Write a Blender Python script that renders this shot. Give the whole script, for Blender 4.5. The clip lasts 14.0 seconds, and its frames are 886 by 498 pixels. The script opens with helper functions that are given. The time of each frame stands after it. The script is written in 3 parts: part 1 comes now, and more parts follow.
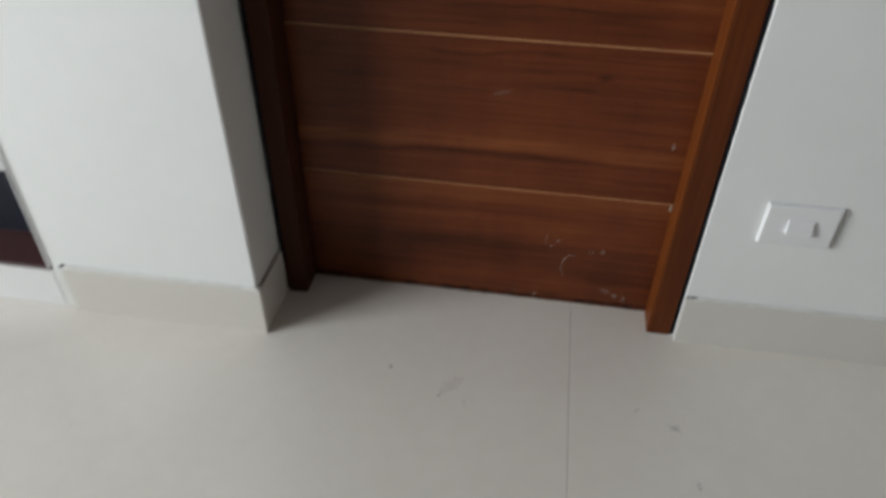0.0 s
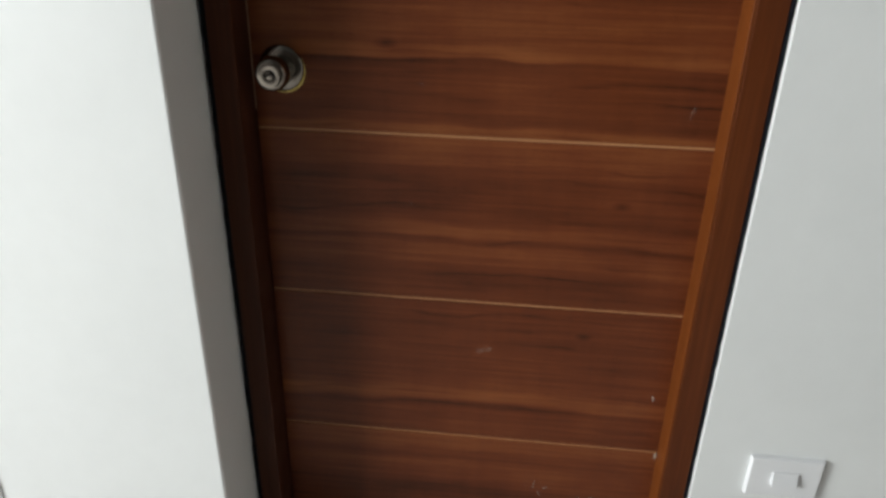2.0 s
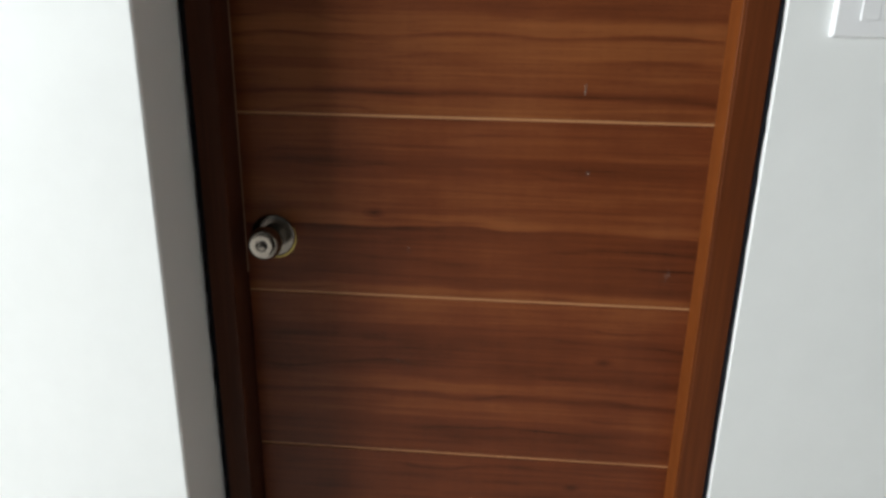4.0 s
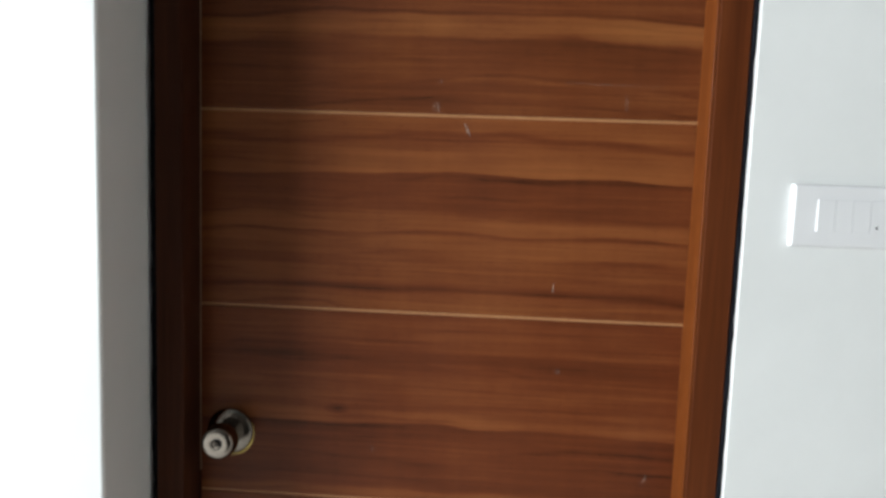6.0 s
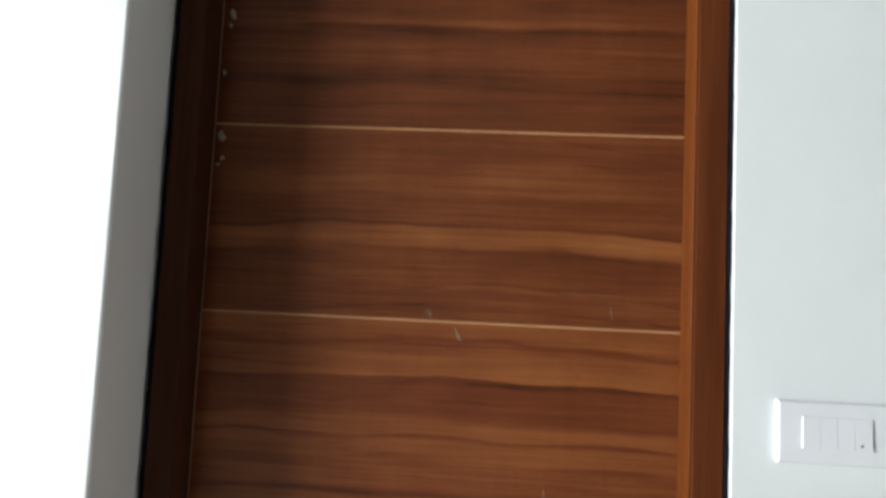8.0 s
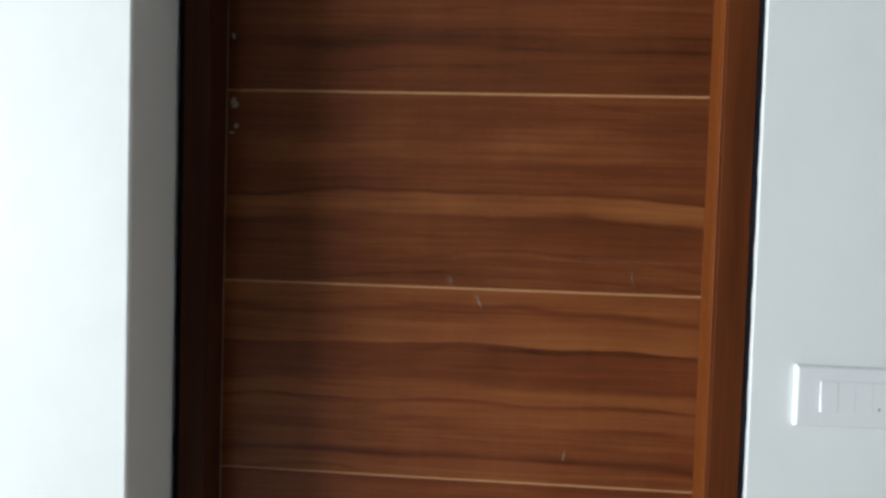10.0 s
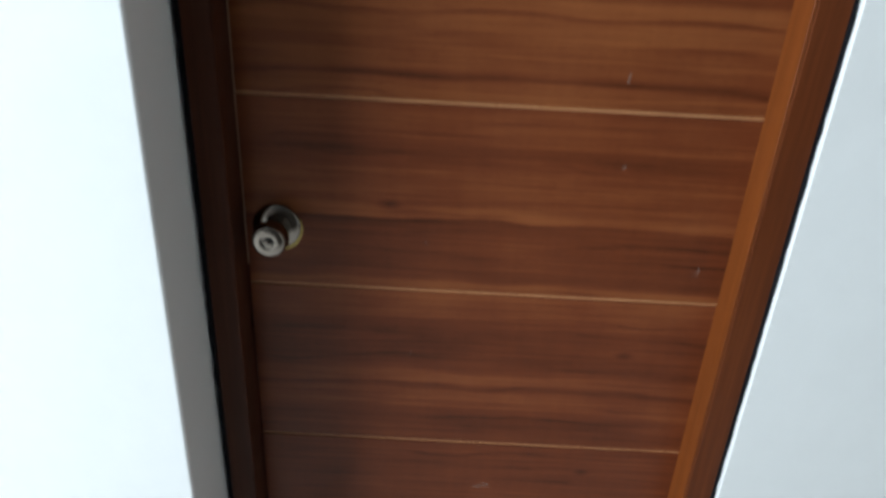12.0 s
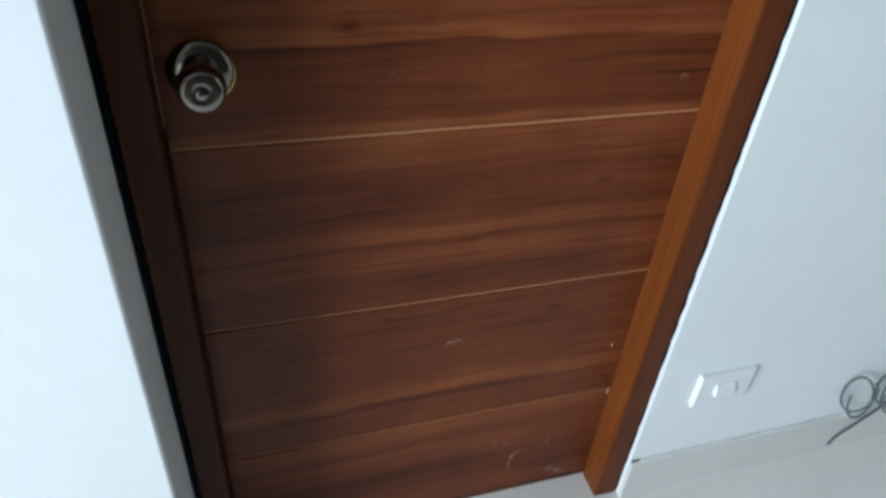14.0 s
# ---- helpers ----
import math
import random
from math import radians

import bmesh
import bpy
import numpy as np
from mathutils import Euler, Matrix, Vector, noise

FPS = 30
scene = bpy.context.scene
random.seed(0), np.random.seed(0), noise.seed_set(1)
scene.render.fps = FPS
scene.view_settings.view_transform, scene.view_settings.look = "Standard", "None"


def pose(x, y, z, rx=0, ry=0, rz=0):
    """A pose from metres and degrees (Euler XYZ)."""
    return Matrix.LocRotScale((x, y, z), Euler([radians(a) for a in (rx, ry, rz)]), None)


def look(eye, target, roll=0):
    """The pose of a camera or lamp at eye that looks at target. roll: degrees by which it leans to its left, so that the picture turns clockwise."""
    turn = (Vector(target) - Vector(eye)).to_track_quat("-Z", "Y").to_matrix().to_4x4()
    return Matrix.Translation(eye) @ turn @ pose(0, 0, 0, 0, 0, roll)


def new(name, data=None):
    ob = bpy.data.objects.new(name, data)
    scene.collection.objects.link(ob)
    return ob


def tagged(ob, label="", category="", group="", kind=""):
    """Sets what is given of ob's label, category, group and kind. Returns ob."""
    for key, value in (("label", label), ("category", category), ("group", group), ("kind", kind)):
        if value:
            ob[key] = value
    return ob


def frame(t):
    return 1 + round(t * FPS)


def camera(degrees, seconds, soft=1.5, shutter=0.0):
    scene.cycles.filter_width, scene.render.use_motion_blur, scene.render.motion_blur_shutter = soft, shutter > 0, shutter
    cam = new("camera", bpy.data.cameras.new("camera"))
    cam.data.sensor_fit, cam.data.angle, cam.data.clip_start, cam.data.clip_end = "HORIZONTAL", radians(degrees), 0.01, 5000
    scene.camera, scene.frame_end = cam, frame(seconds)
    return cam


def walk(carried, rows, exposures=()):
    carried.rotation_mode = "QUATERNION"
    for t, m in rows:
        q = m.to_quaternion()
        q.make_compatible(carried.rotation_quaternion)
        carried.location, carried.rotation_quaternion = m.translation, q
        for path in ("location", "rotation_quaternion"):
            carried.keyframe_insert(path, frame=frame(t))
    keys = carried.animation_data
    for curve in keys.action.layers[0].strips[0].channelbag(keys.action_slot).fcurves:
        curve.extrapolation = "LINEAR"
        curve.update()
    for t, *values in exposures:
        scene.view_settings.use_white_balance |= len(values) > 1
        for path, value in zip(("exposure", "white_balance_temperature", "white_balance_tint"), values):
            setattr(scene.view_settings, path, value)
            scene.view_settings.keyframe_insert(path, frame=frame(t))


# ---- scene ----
cam = camera(64.2, 14.0, soft=2.9, shutter=0.5)
PATH = [
    (0, (0.465, -1.174, 1.068), (0.242, 0.371, -0.182), 1.0),
    (0.5, (0.376, -1.103, 1.103), (0.36, 0.521, -0.063), 1.9),
    (1, (0.374, -1.099, 1.143), (0.299, 0.585, 0.067), 2.2),
    (1.5, (0.404, -1.112, 1.19), (0.247, 0.643, 0.245), 2.2),
    (2, (0.428, -1.112, 1.224), (0.248, 0.687, 0.369), 1.2),
    (2.5, (0.462, -1.118, 1.246), (0.225, 0.719, 0.491), 0.9),
    (2.7, (0.449, -1.107, 1.264), (0.228, 0.738, 0.526), 0.9),
    (4.8, (0.419, -1.094, 1.37), (0.29, 0.855, 0.938), 1.7),
    (5, (0.425, -1.087, 1.356), (0.297, 0.876, 0.996), 2.0),
    (5.5, (0.436, -1.076, 1.384), (0.302, 0.898, 1.095), 2.2),
    (6, (0.44, -1.063, 1.412), (0.325, 0.923, 1.204), 2.0),
    (6.5, (0.445, -1.059, 1.435), (0.366, 0.937, 1.34), 2.1),
    (7, (0.442, -1.065, 1.468), (0.349, 0.933, 1.422), 2.5),
    (7.5, (0.444, -1.075, 1.501), (0.325, 0.921, 1.558), 2.7),
    (8, (0.454, -1.091, 1.525), (0.318, 0.898, 1.684), 2.7),
    (8.2, (0.452, -1.098, 1.531), (0.321, 0.888, 1.725), 2.6),
    (10.3, (0.422, -1.085, 1.605), (0.271, 0.906, 1.474), 1.6),
    (10.5, (0.412, -1.075, 1.596), (0.279, 0.913, 1.427), 1.6),
    (11, (0.402, -1.065, 1.54), (0.297, 0.891, 1.138), 2.2),
    (11.5, (0.357, -1.05, 1.54), (0.257, 0.813, 0.82), 1.1),
    (12, (0.298, -0.974, 1.453), (0.31, 0.82, 0.569), 3.1),
    (12.5, (0.26, -0.827, 1.402), (0.369, 0.835, 0.294), 3.7),
    (13, (0.185, -0.778, 1.359), (0.456, 0.739, 0.085), 5.2),
    (13.5, (0.094, -0.788, 1.349), (0.549, 0.656, 0.044), 4.0),
    (14, (0.075, -0.801, 1.342), (0.613, 0.698, 0.133), 5.1),
]
EXPOSURES = [(0.0, -0.88, 6450, 8), (0.5, -0.72, 6465, 8), (1.0, -0.66, 6480, 7.5), (2.0, -0.49, 6500, 7), (5.0, -0.23, 6350, 6.5), (7.0, 0.05, 6250, 6.5), (7.5, 0.03, 6230, 6.5),
             (8.2, -0.04, 6220, 6), (10.5, -0.32, 6020, 4.0), (12.0, -0.17, 5800, 3.5), (13.0, 0.04, 5560, 3), (13.5, -0.12, 5540, 2), (14.0, -0.30, 5480, 1.5)]
walk(cam, [(t, look(eye, target, roll)) for t, eye, target, roll in PATH], EXPOSURES)

# ---- light ----
world = bpy.data.worlds.new("sky")
scene.world = world
world.use_nodes = True
wn = world.node_tree
sky = wn.nodes.new("ShaderNodeTexSky")
sky.sky_type = "NISHITA"
sky.sun_disc = False
sky.sun_elevation = radians(48)
sky.sun_rotation = radians(70)
wn.nodes["Background"].inputs["Strength"].default_value = 0.08
wn.links.new(sky.outputs["Color"], wn.nodes["Background"].inputs["Color"])

sun_data = bpy.data.lights.new("sun", "SUN")
sun_data.energy, sun_data.angle, sun_data.color = 1.0, radians(12), (1.0, 0.96, 0.9)
sun = new("sun", sun_data)
sun.matrix_world = look((6, 2, 8), (0, 0, 0))

# daylight that comes in by the opening in the west wall
win_data = bpy.data.lights.new("window_daylight", "AREA")
win_data.shape, win_data.size, win_data.size_y = "RECTANGLE", 2.40, 2.12
win_data.energy, win_data.color, win_data.spread = 400.0, (0.955, 0.985, 0.988), radians(160)
window_daylight = new("window_daylight", win_data)
window_daylight.matrix_world = look((-3.99, -2.66, 1.72), (0.0, -2.66, 1.72))

# ---- materials ----


def material(name):
    m = bpy.data.materials.new(name)
    m.use_nodes = True
    t = m.node_tree
    return m, t, t.nodes["Principled BSDF"]


def node(t, kind, **values):
    n = t.nodes.new(kind)
    for key, value in values.items():
        n.inputs[key.replace("_", " ")].default_value = value
    return n


def coords(t, scale=(1, 1, 1)):
    g = t.nodes.new("ShaderNodeNewGeometry")
    mp = t.nodes.new("ShaderNodeMapping")
    mp.inputs["Scale"].default_value = scale
    t.links.new(g.outputs["Position"], mp.inputs["Vector"])
    return mp.outputs["Vector"]


def noise_of(t, scale, stretch=(1, 1, 1), detail=4, rough=0.55):
    n = node(t, "ShaderNodeTexNoise", Scale=scale, Detail=detail, Roughness=rough)
    t.links.new(coords(t, stretch), n.inputs["Vector"])
    return n.outputs["Fac"]


def ramp(t, source, stops):
    r = t.nodes.new("ShaderNodeValToRGB")
    e = r.color_ramp.elements
    for i, (at, c) in enumerate(stops):
        c = (c, c, c, 1) if isinstance(c, (int, float)) else (*c, 1)
        if i < 2:
            e[i].position, e[i].color = at, c
        else:
            e.new(at).color = c
    t.links.new(source, r.inputs["Fac"])
    return r.outputs["Color"]


def math_node(t, op, a, b):
    n = t.nodes.new("ShaderNodeMath")
    n.operation = op
    for i, v in enumerate((a, b)):
        if isinstance(v, (int, float)):
            n.inputs[i].default_value = v
        else:
            t.links.new(v, n.inputs[i])
    return n.outputs[0]


def bump(t, bsdf, source, strength, distance):
    b = node(t, "ShaderNodeBump", Strength=strength, Distance=distance)
    t.links.new(source, b.inputs["Height"])
    t.links.new(b.outputs["Normal"], bsdf.inputs["Normal"])


def mottled(name, low, high, scale, rough, grain=0.0, grain_scale=300.0, metal=0.0, rough_range=0.08):
    """A surface that wanders between two colours at two scales, with a fine relief."""
    m, t, b = material(name)
    big, small = noise_of(t, scale), noise_of(t, scale * 9, detail=3)
    mixed = math_node(t, "ADD", math_node(t, "MULTIPLY", big, 0.65), math_node(t, "MULTIPLY", small, 0.35))
    t.links.new(ramp(t, mixed, [(0.3, low), (0.7, high)]), b.inputs["Base Color"])
    t.links.new(ramp(t, small, [(0.3, max(rough - rough_range, 0.02)), (0.7, rough + rough_range)]), b.inputs["Roughness"])
    b.inputs["Metallic"].default_value = metal
    if grain:
        bump(t, b, noise_of(t, grain_scale, detail=2), grain, 0.001)
    return m


WALL = mottled("wall_paint", (0.795, 0.805, 0.805), (0.84, 0.85, 0.85), 2.5, 0.42, 0.10, 140)
# Unseen surfaces: brown and grey cut bounced light, off-white returns it to the pier.
FAR_WALL = mottled("far_wall_light_cut", (0.045, 0.034, 0.028), (0.06, 0.046, 0.038), 2.0, 0.6, 0.1, 150)
SIDE_WALL = mottled("side_wall_paint", (0.76, 0.745, 0.70), (0.81, 0.795, 0.75), 2.0, 0.6, 0.1, 150)
CEILING = mottled("ceiling_light_cut", (0.13, 0.13, 0.127), (0.16, 0.16, 0.157), 2.0, 0.7, 0.1, 150)
TILE = mottled("vitrified_tile", (0.785, 0.735, 0.685), (0.845, 0.802, 0.755), 3.0, 0.24, rough_range=0.02)
SKIRT = mottled("skirting_tile", (0.62, 0.59, 0.55), (0.66, 0.63, 0.59), 1.5, 0.30, rough_range=0.0)
GROUT = mottled("grout", (0.36, 0.34, 0.31), (0.48, 0.46, 0.43), 30.0, 0.85)
CEMENT = mottled("white_cement", (0.62, 0.62, 0.60), (0.82, 0.82, 0.80), 25.0, 0.8, 0.3, 120)
GAP_BLACK = mottled("gap_black", (0.005, 0.006, 0.009), (0.012, 0.013, 0.017), 40.0, 0.9, 0.3, 90)
GAP_BLACK.node_tree.nodes["Principled BSDF"].inputs["Specular IOR Level"].default_value = 0.1
PLASTIC = mottled("switch_plastic", (0.80, 0.80, 0.82), (0.83, 0.83, 0.85), 4.0, 0.22, rough_range=0.03)
DOT = mottled("indicator_window", (0.02, 0.02, 0.025), (0.05, 0.04, 0.05), 90.0, 0.3)
STEEL = mottled("brushed_steel", (0.215, 0.195, 0.175), (0.275, 0.250, 0.222), 12.0, 0.14, metal=1.0, rough_range=0.03)
STEEL_DARK = mottled("keyway_black", (0.01, 0.01, 0.01), (0.02, 0.02, 0.02), 60.0, 0.5)
BRASS = mottled("brass_edge", (0.55, 0.42, 0.10), (0.68, 0.55, 0.18), 60.0, 0.4, metal=0.6)
GROOVE = mottled("raw_groove_wood", (0.40, 0.200, 0.085), (0.54, 0.28, 0.125), 14.0, 0.5)
EDGE = mottled("leaf_edge_band", (0.26, 0.15, 0.10), (0.46, 0.31, 0.22), 18.0, 0.5)
# Navy taken near black: it also carries the shade of a deeper recess.
NAVY = mottled("shaded_back_board", (0.012, 0.014, 0.022), (0.022, 0.024, 0.034), 6.0, 0.4)
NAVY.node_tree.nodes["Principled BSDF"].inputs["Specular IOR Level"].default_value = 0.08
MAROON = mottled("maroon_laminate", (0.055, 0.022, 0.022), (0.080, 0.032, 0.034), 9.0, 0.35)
SHELF = mottled("white_laminate", (0.74, 0.74, 0.75), (0.80, 0.80, 0.80), 5.0, 0.4)
CABLE = mottled("grey_cable_sheath", (0.075, 0.092, 0.098), (0.11, 0.13, 0.138), 40.0, 0.5)
COPPER = mottled("cut_cable_end", (0.02, 0.018, 0.018), (0.05, 0.04, 0.035), 90.0, 0.6)

DARK, MIDDLE, LIGHT = (0.0190, 0.0046, 0.0020), (0.1340, 0.0350, 0.0114), (0.2650, 0.0905, 0.0270)


def veneer(name, z0, bands, bow, knots, lift, contrast, brown):
    """Dark reddish laminate with grain along x: bands of light and dark wood, (height over z0, lightness)."""
    m, t, b = material(name)
    g = t.nodes.new("ShaderNodeNewGeometry")
    sep = t.nodes.new("ShaderNodeSeparateXYZ")
    t.links.new(g.outputs["Position"], sep.inputs["Vector"])
    wander = math_node(t, "SUBTRACT", noise_of(t, 1.0, (3.4, 1, 6.0), 2), 0.5)
    ripple = math_node(t, "SUBTRACT", noise_of(t, 1.0, (9.0, 1, 40.0), 3), 0.5)
    z = math_node(t, "ADD", sep.outputs["Z"], math_node(t, "MULTIPLY", wander, 0.034))
    z = math_node(t, "ADD", z, math_node(t, "MULTIPLY", ripple, 0.005))
    off = math_node(t, "SUBTRACT", sep.outputs["X"], 0.38)
    z = math_node(t, "ADD", z, math_node(t, "MULTIPLY", math_node(t, "MULTIPLY", off, off), bow))
    h = math_node(t, "DIVIDE", math_node(t, "SUBTRACT", z, z0), 0.3)
    band = ramp(t, h, [(a / 0.3, lift + 0.48 + contrast * (v - 0.48)) for a, v in sorted(bands)])
    fine = math_node(t, "SUBTRACT", noise_of(t, 1.0, (5.0, 1, 260.0), 4, 0.65), 0.5)
    streak = math_node(t, "SUBTRACT", noise_of(t, 1.0, (2.0, 1, 95.0), 4, 0.65), 0.5)
    blotch = math_node(t, "SUBTRACT", noise_of(t, 1.0, (6.0, 1, 9.0), 2), 0.5)
    swell = ramp(t, noise_of(t, 1.0, (2.6, 1, 9.0), 2), [(0.30, 0.45), (0.68, 1.35)])
    band = math_node(t, "ADD", math_node(t, "MULTIPLY", math_node(t, "SUBTRACT", band, 0.46 + lift), swell), 0.46 + lift)
    v = math_node(t, "ADD", band, math_node(t, "MULTIPLY", fine, 0.40))
    chatter = math_node(t, "SUBTRACT", noise_of(t, 1.0, (48.0, 1, 4.0), 3), 0.5)
    v = math_node(t, "ADD", v, math_node(t, "MULTIPLY", chatter, 0.09))
    pores = ramp(t, noise_of(t, 1.0, (70.0, 1, 620.0), 2), [(0.58, 0.0), (0.76, 0.16)])
    v = math_node(t, "SUBTRACT", v, pores)
    v = math_node(t, "ADD", v, math_node(t, "MULTIPLY", streak, 0.48))
    v = math_node(t, "ADD", v, math_node(t, "MULTIPLY", blotch, 0.34))
    # fine dark growth lines that come and go
    phase = math_node(t, "ADD", math_node(t, "MULTIPLY", z, 2 * math.pi / 0.029), math_node(t, "MULTIPLY", noise_of(t, 1.0, (3.0, 1, 13.0), 3), 10.0))
    line = math_node(t, "POWER", math_node(t, "MAXIMUM", math_node(t, "SINE", phase, 0), 0.0), 9.0)
    shown = ramp(t, noise_of(t, 1.0, (3.5, 1, 22.0), 2), [(0.46, 0.0), (0.70, 0.20)])
    v = math_node(t, "SUBTRACT", v, math_node(t, "MULTIPLY", line, shown))
    for kx, kz, size in knots:
        near = t.nodes.new("ShaderNodeVectorMath")
        near.operation = "DISTANCE"
        mp = t.nodes.new("ShaderNodeMapping")
        mp.inputs["Scale"].default_value = (0.45, 0.0, 1.0)
        t.links.new(g.outputs["Position"], mp.inputs["Vector"])
        t.links.new(mp.outputs["Vector"], near.inputs[0])
        near.inputs[1].default_value = (kx * 0.45, 0.0, kz)
        v = math_node(t, "SUBTRACT", v, ramp(t, math_node(t, "DIVIDE", near.outputs["Value"], size), [(0.1, 0.26), (1.0, 0.0)]))
    stops = [(at, (c[0], c[1] * brown, c[2] * brown)) for at, c in ((0.08, DARK), (0.92, LIGHT), (0.5, MIDDLE))]
    t.links.new(ramp(t, v, stops), b.inputs["Base Color"])
    b.inputs["Specular IOR Level"].default_value = 0.22
    smear = noise_of(t, 3.0, (1, 1, 1), 5, 0.6)
    t.links.new(ramp(t, smear, [(0.3, 0.34), (0.7, 0.50)]), b.inputs["Roughness"])
    bump(t, b, fine, 0.12, 0.0006)
    return m


def jamb_wood(name, low, middle, high):
    """Reddish brown varnished wood with upright grain."""
    m, t, b = material(name)
    fine = noise_of(t, 1.0, (160.0, 160.0, 5.0), 4, 0.65)
    wide = noise_of(t, 1.0, (34.0, 34.0, 1.6), 3)
    v = math_node(t, "ADD", math_node(t, "MULTIPLY", fine, 0.45), math_node(t, "MULTIPLY", wide, 0.55))
    t.links.new(ramp(t, v, [(0.25, low), (0.75, high), (0.5, middle)]), b.inputs["Base Color"])
    b.inputs["Specular IOR Level"].default_value = 0.12
    t.links.new(ramp(t, noise_of(t, 12.0), [(0.3, 0.34), (0.7, 0.5)]), b.inputs["Roughness"])
    bump(t, b, fine, 0.12, 0.0006)
    return m


# One wood in painted tones: shaded left jamb, lit reveal, lit right jamb.
JAMB_SHADED = jamb_wood("shaded_jamb_wood", (0.0290, 0.0098, 0.0056), (0.0560, 0.0188, 0.0096), (0.0860, 0.0300, 0.0145))
REVEAL_LIT = jamb_wood("lit_reveal_wood", (0.090, 0.0225, 0.0050), (0.143, 0.0375, 0.0075), (0.195, 0.0540, 0.0110))
JAMB_LIT = jamb_wood("lit_jamb_wood", (0.058, 0.0145, 0.0050), (0.104, 0.0275, 0.0085), (0.155, 0.0440, 0.0125))


def smudge(name, colour, cover, scale):
    """A thin, broken film, such as dust or paint, that lets the ground show through."""
    m, t, b = material(name)
    b.inputs["Base Color"].default_value = (*colour, 1)
    b.inputs["Roughness"].default_value = 0.8
    t.links.new(ramp(t, noise_of(t, scale, detail=5, rough=0.65), [(0.36, 0.0), (0.66, cover)]), b.inputs["Alpha"])
    return m


CHALK = smudge("chalky_scuff", (0.66, 0.57, 0.50), 0.48, 90.0)
DUST = smudge("pale_dust", (0.55, 0.42, 0.34), 0.24, 55.0)
CHIP = mottled("paint_chip", (0.22, 0.16, 0.125), (0.52, 0.44, 0.37), 70.0, 0.7, 0.4, 200)
FLOOR_DIRT = smudge("floor_dirt", (0.34, 0.26, 0.22), 0.17, 45.0)
# Near-black film for the lowest two centimetres of the leaf.
FOOT_DARK = smudge("door_foot_dark", (0.015, 0.010, 0.008), 0.75, 38.0)
FLOOR_SPECK = smudge("floor_speck", (0.22, 0.17, 0.14), 0.6, 110.0)

# ---- building helpers ----


def mesh_of(name, bm, mat, smooth=False):
    bmesh.ops.recalc_face_normals(bm, faces=bm.faces)
    data = bpy.data.meshes.new(name)
    bm.to_mesh(data)
    bm.free()
    data.materials.append(mat)
    if smooth:
        for p in data.polygons:
            p.use_smooth = True
    return data


def part(name, bm, mat, parent, label="", smooth=False):
    ob = new(name, mesh_of(name, bm, mat, smooth))
    ob.parent = parent
    if label:
        tagged(ob, label=label)
    return ob


def thing(name, bm, mat, label, category, kind="", smooth=False):
    return tagged(new(name, mesh_of(name, bm, mat, smooth)), label, category, kind=kind)


def base(name, label, category, at=(0, 0, 0), group="", kind=""):
    ob = new(name)
    ob.location = at
    return tagged(ob, label, category, group, kind)


def box(lo, hi, bevel=0.0, segments=2, bm=None):
    bm = bm or bmesh.new()
    made = bmesh.ops.create_cube(bm, size=1.0, matrix=Matrix.Translation([(a + b) / 2 for a, b in zip(lo, hi)]) @ Matrix.Diagonal((*[b - a for a, b in zip(lo, hi)], 1)))
    if bevel:
        edges = list({e for v in made["verts"] for e in v.link_edges})
        bmesh.ops.bevel(bm, geom=edges, offset=bevel, segments=segments, affect="EDGES", profile=0.5)
    return bm


def prism(outline, z0, z1):
    """An upright prism over an outline in x and y."""
    bm = bmesh.new()
    low = [bm.verts.new((x, y, z0)) for x, y in outline]
    high = [bm.verts.new((x, y, z1)) for x, y in outline]
    n = len(outline)
    bm.faces.new(low[::-1])
    bm.faces.new(high)
    for i in range(n):
        bm.faces.new((low[i], low[(i + 1) % n], high[(i + 1) % n], high[i]))
    return bm


def turned(profile, centre, sides=48):
    """A shape turned about the y axis through centre: rows of (distance towards -y, radius)."""
    bm = bmesh.new()
    cx, cy, cz = centre
    rings = []
    for d, r in profile:
        rings.append([bm.verts.new((cx + r * math.cos(a), cy - d, cz + r * math.sin(a))) for a in (2 * math.pi * k / sides for k in range(sides))])
    for one, two in zip(rings, rings[1:]):
        for k in range(sides):
            bm.faces.new((one[k], one[(k + 1) % sides], two[(k + 1) % sides], two[k]))
    bm.faces.new(rings[0])
    bm.faces.new(rings[-1])
    return bm


def tube(points, radius, sides=10):
    bm = bmesh.new()
    pts = [Vector(p) for p in points]
    rings, up = [], Vector((0.1, 1, 0.2))
    for i, p in enumerate(pts):
        way = (pts[min(i + 1, len(pts) - 1)] - pts[max(i - 1, 0)]).normalized()
        side = way.cross(up).normalized()
        up = side.cross(way).normalized()
        rings.append([bm.verts.new(p + radius * (math.cos(a) * side + math.sin(a) * up)) for a in (2 * math.pi * k / sides for k in range(sides))])
    for one, two in zip(rings, rings[1:]):
        for k in range(sides):
            bm.faces.new((one[k], one[(k + 1) % sides], two[(k + 1) % sides], two[k]))
    bm.faces.new(rings[0])
    bm.faces.new(rings[-1])
    return bm


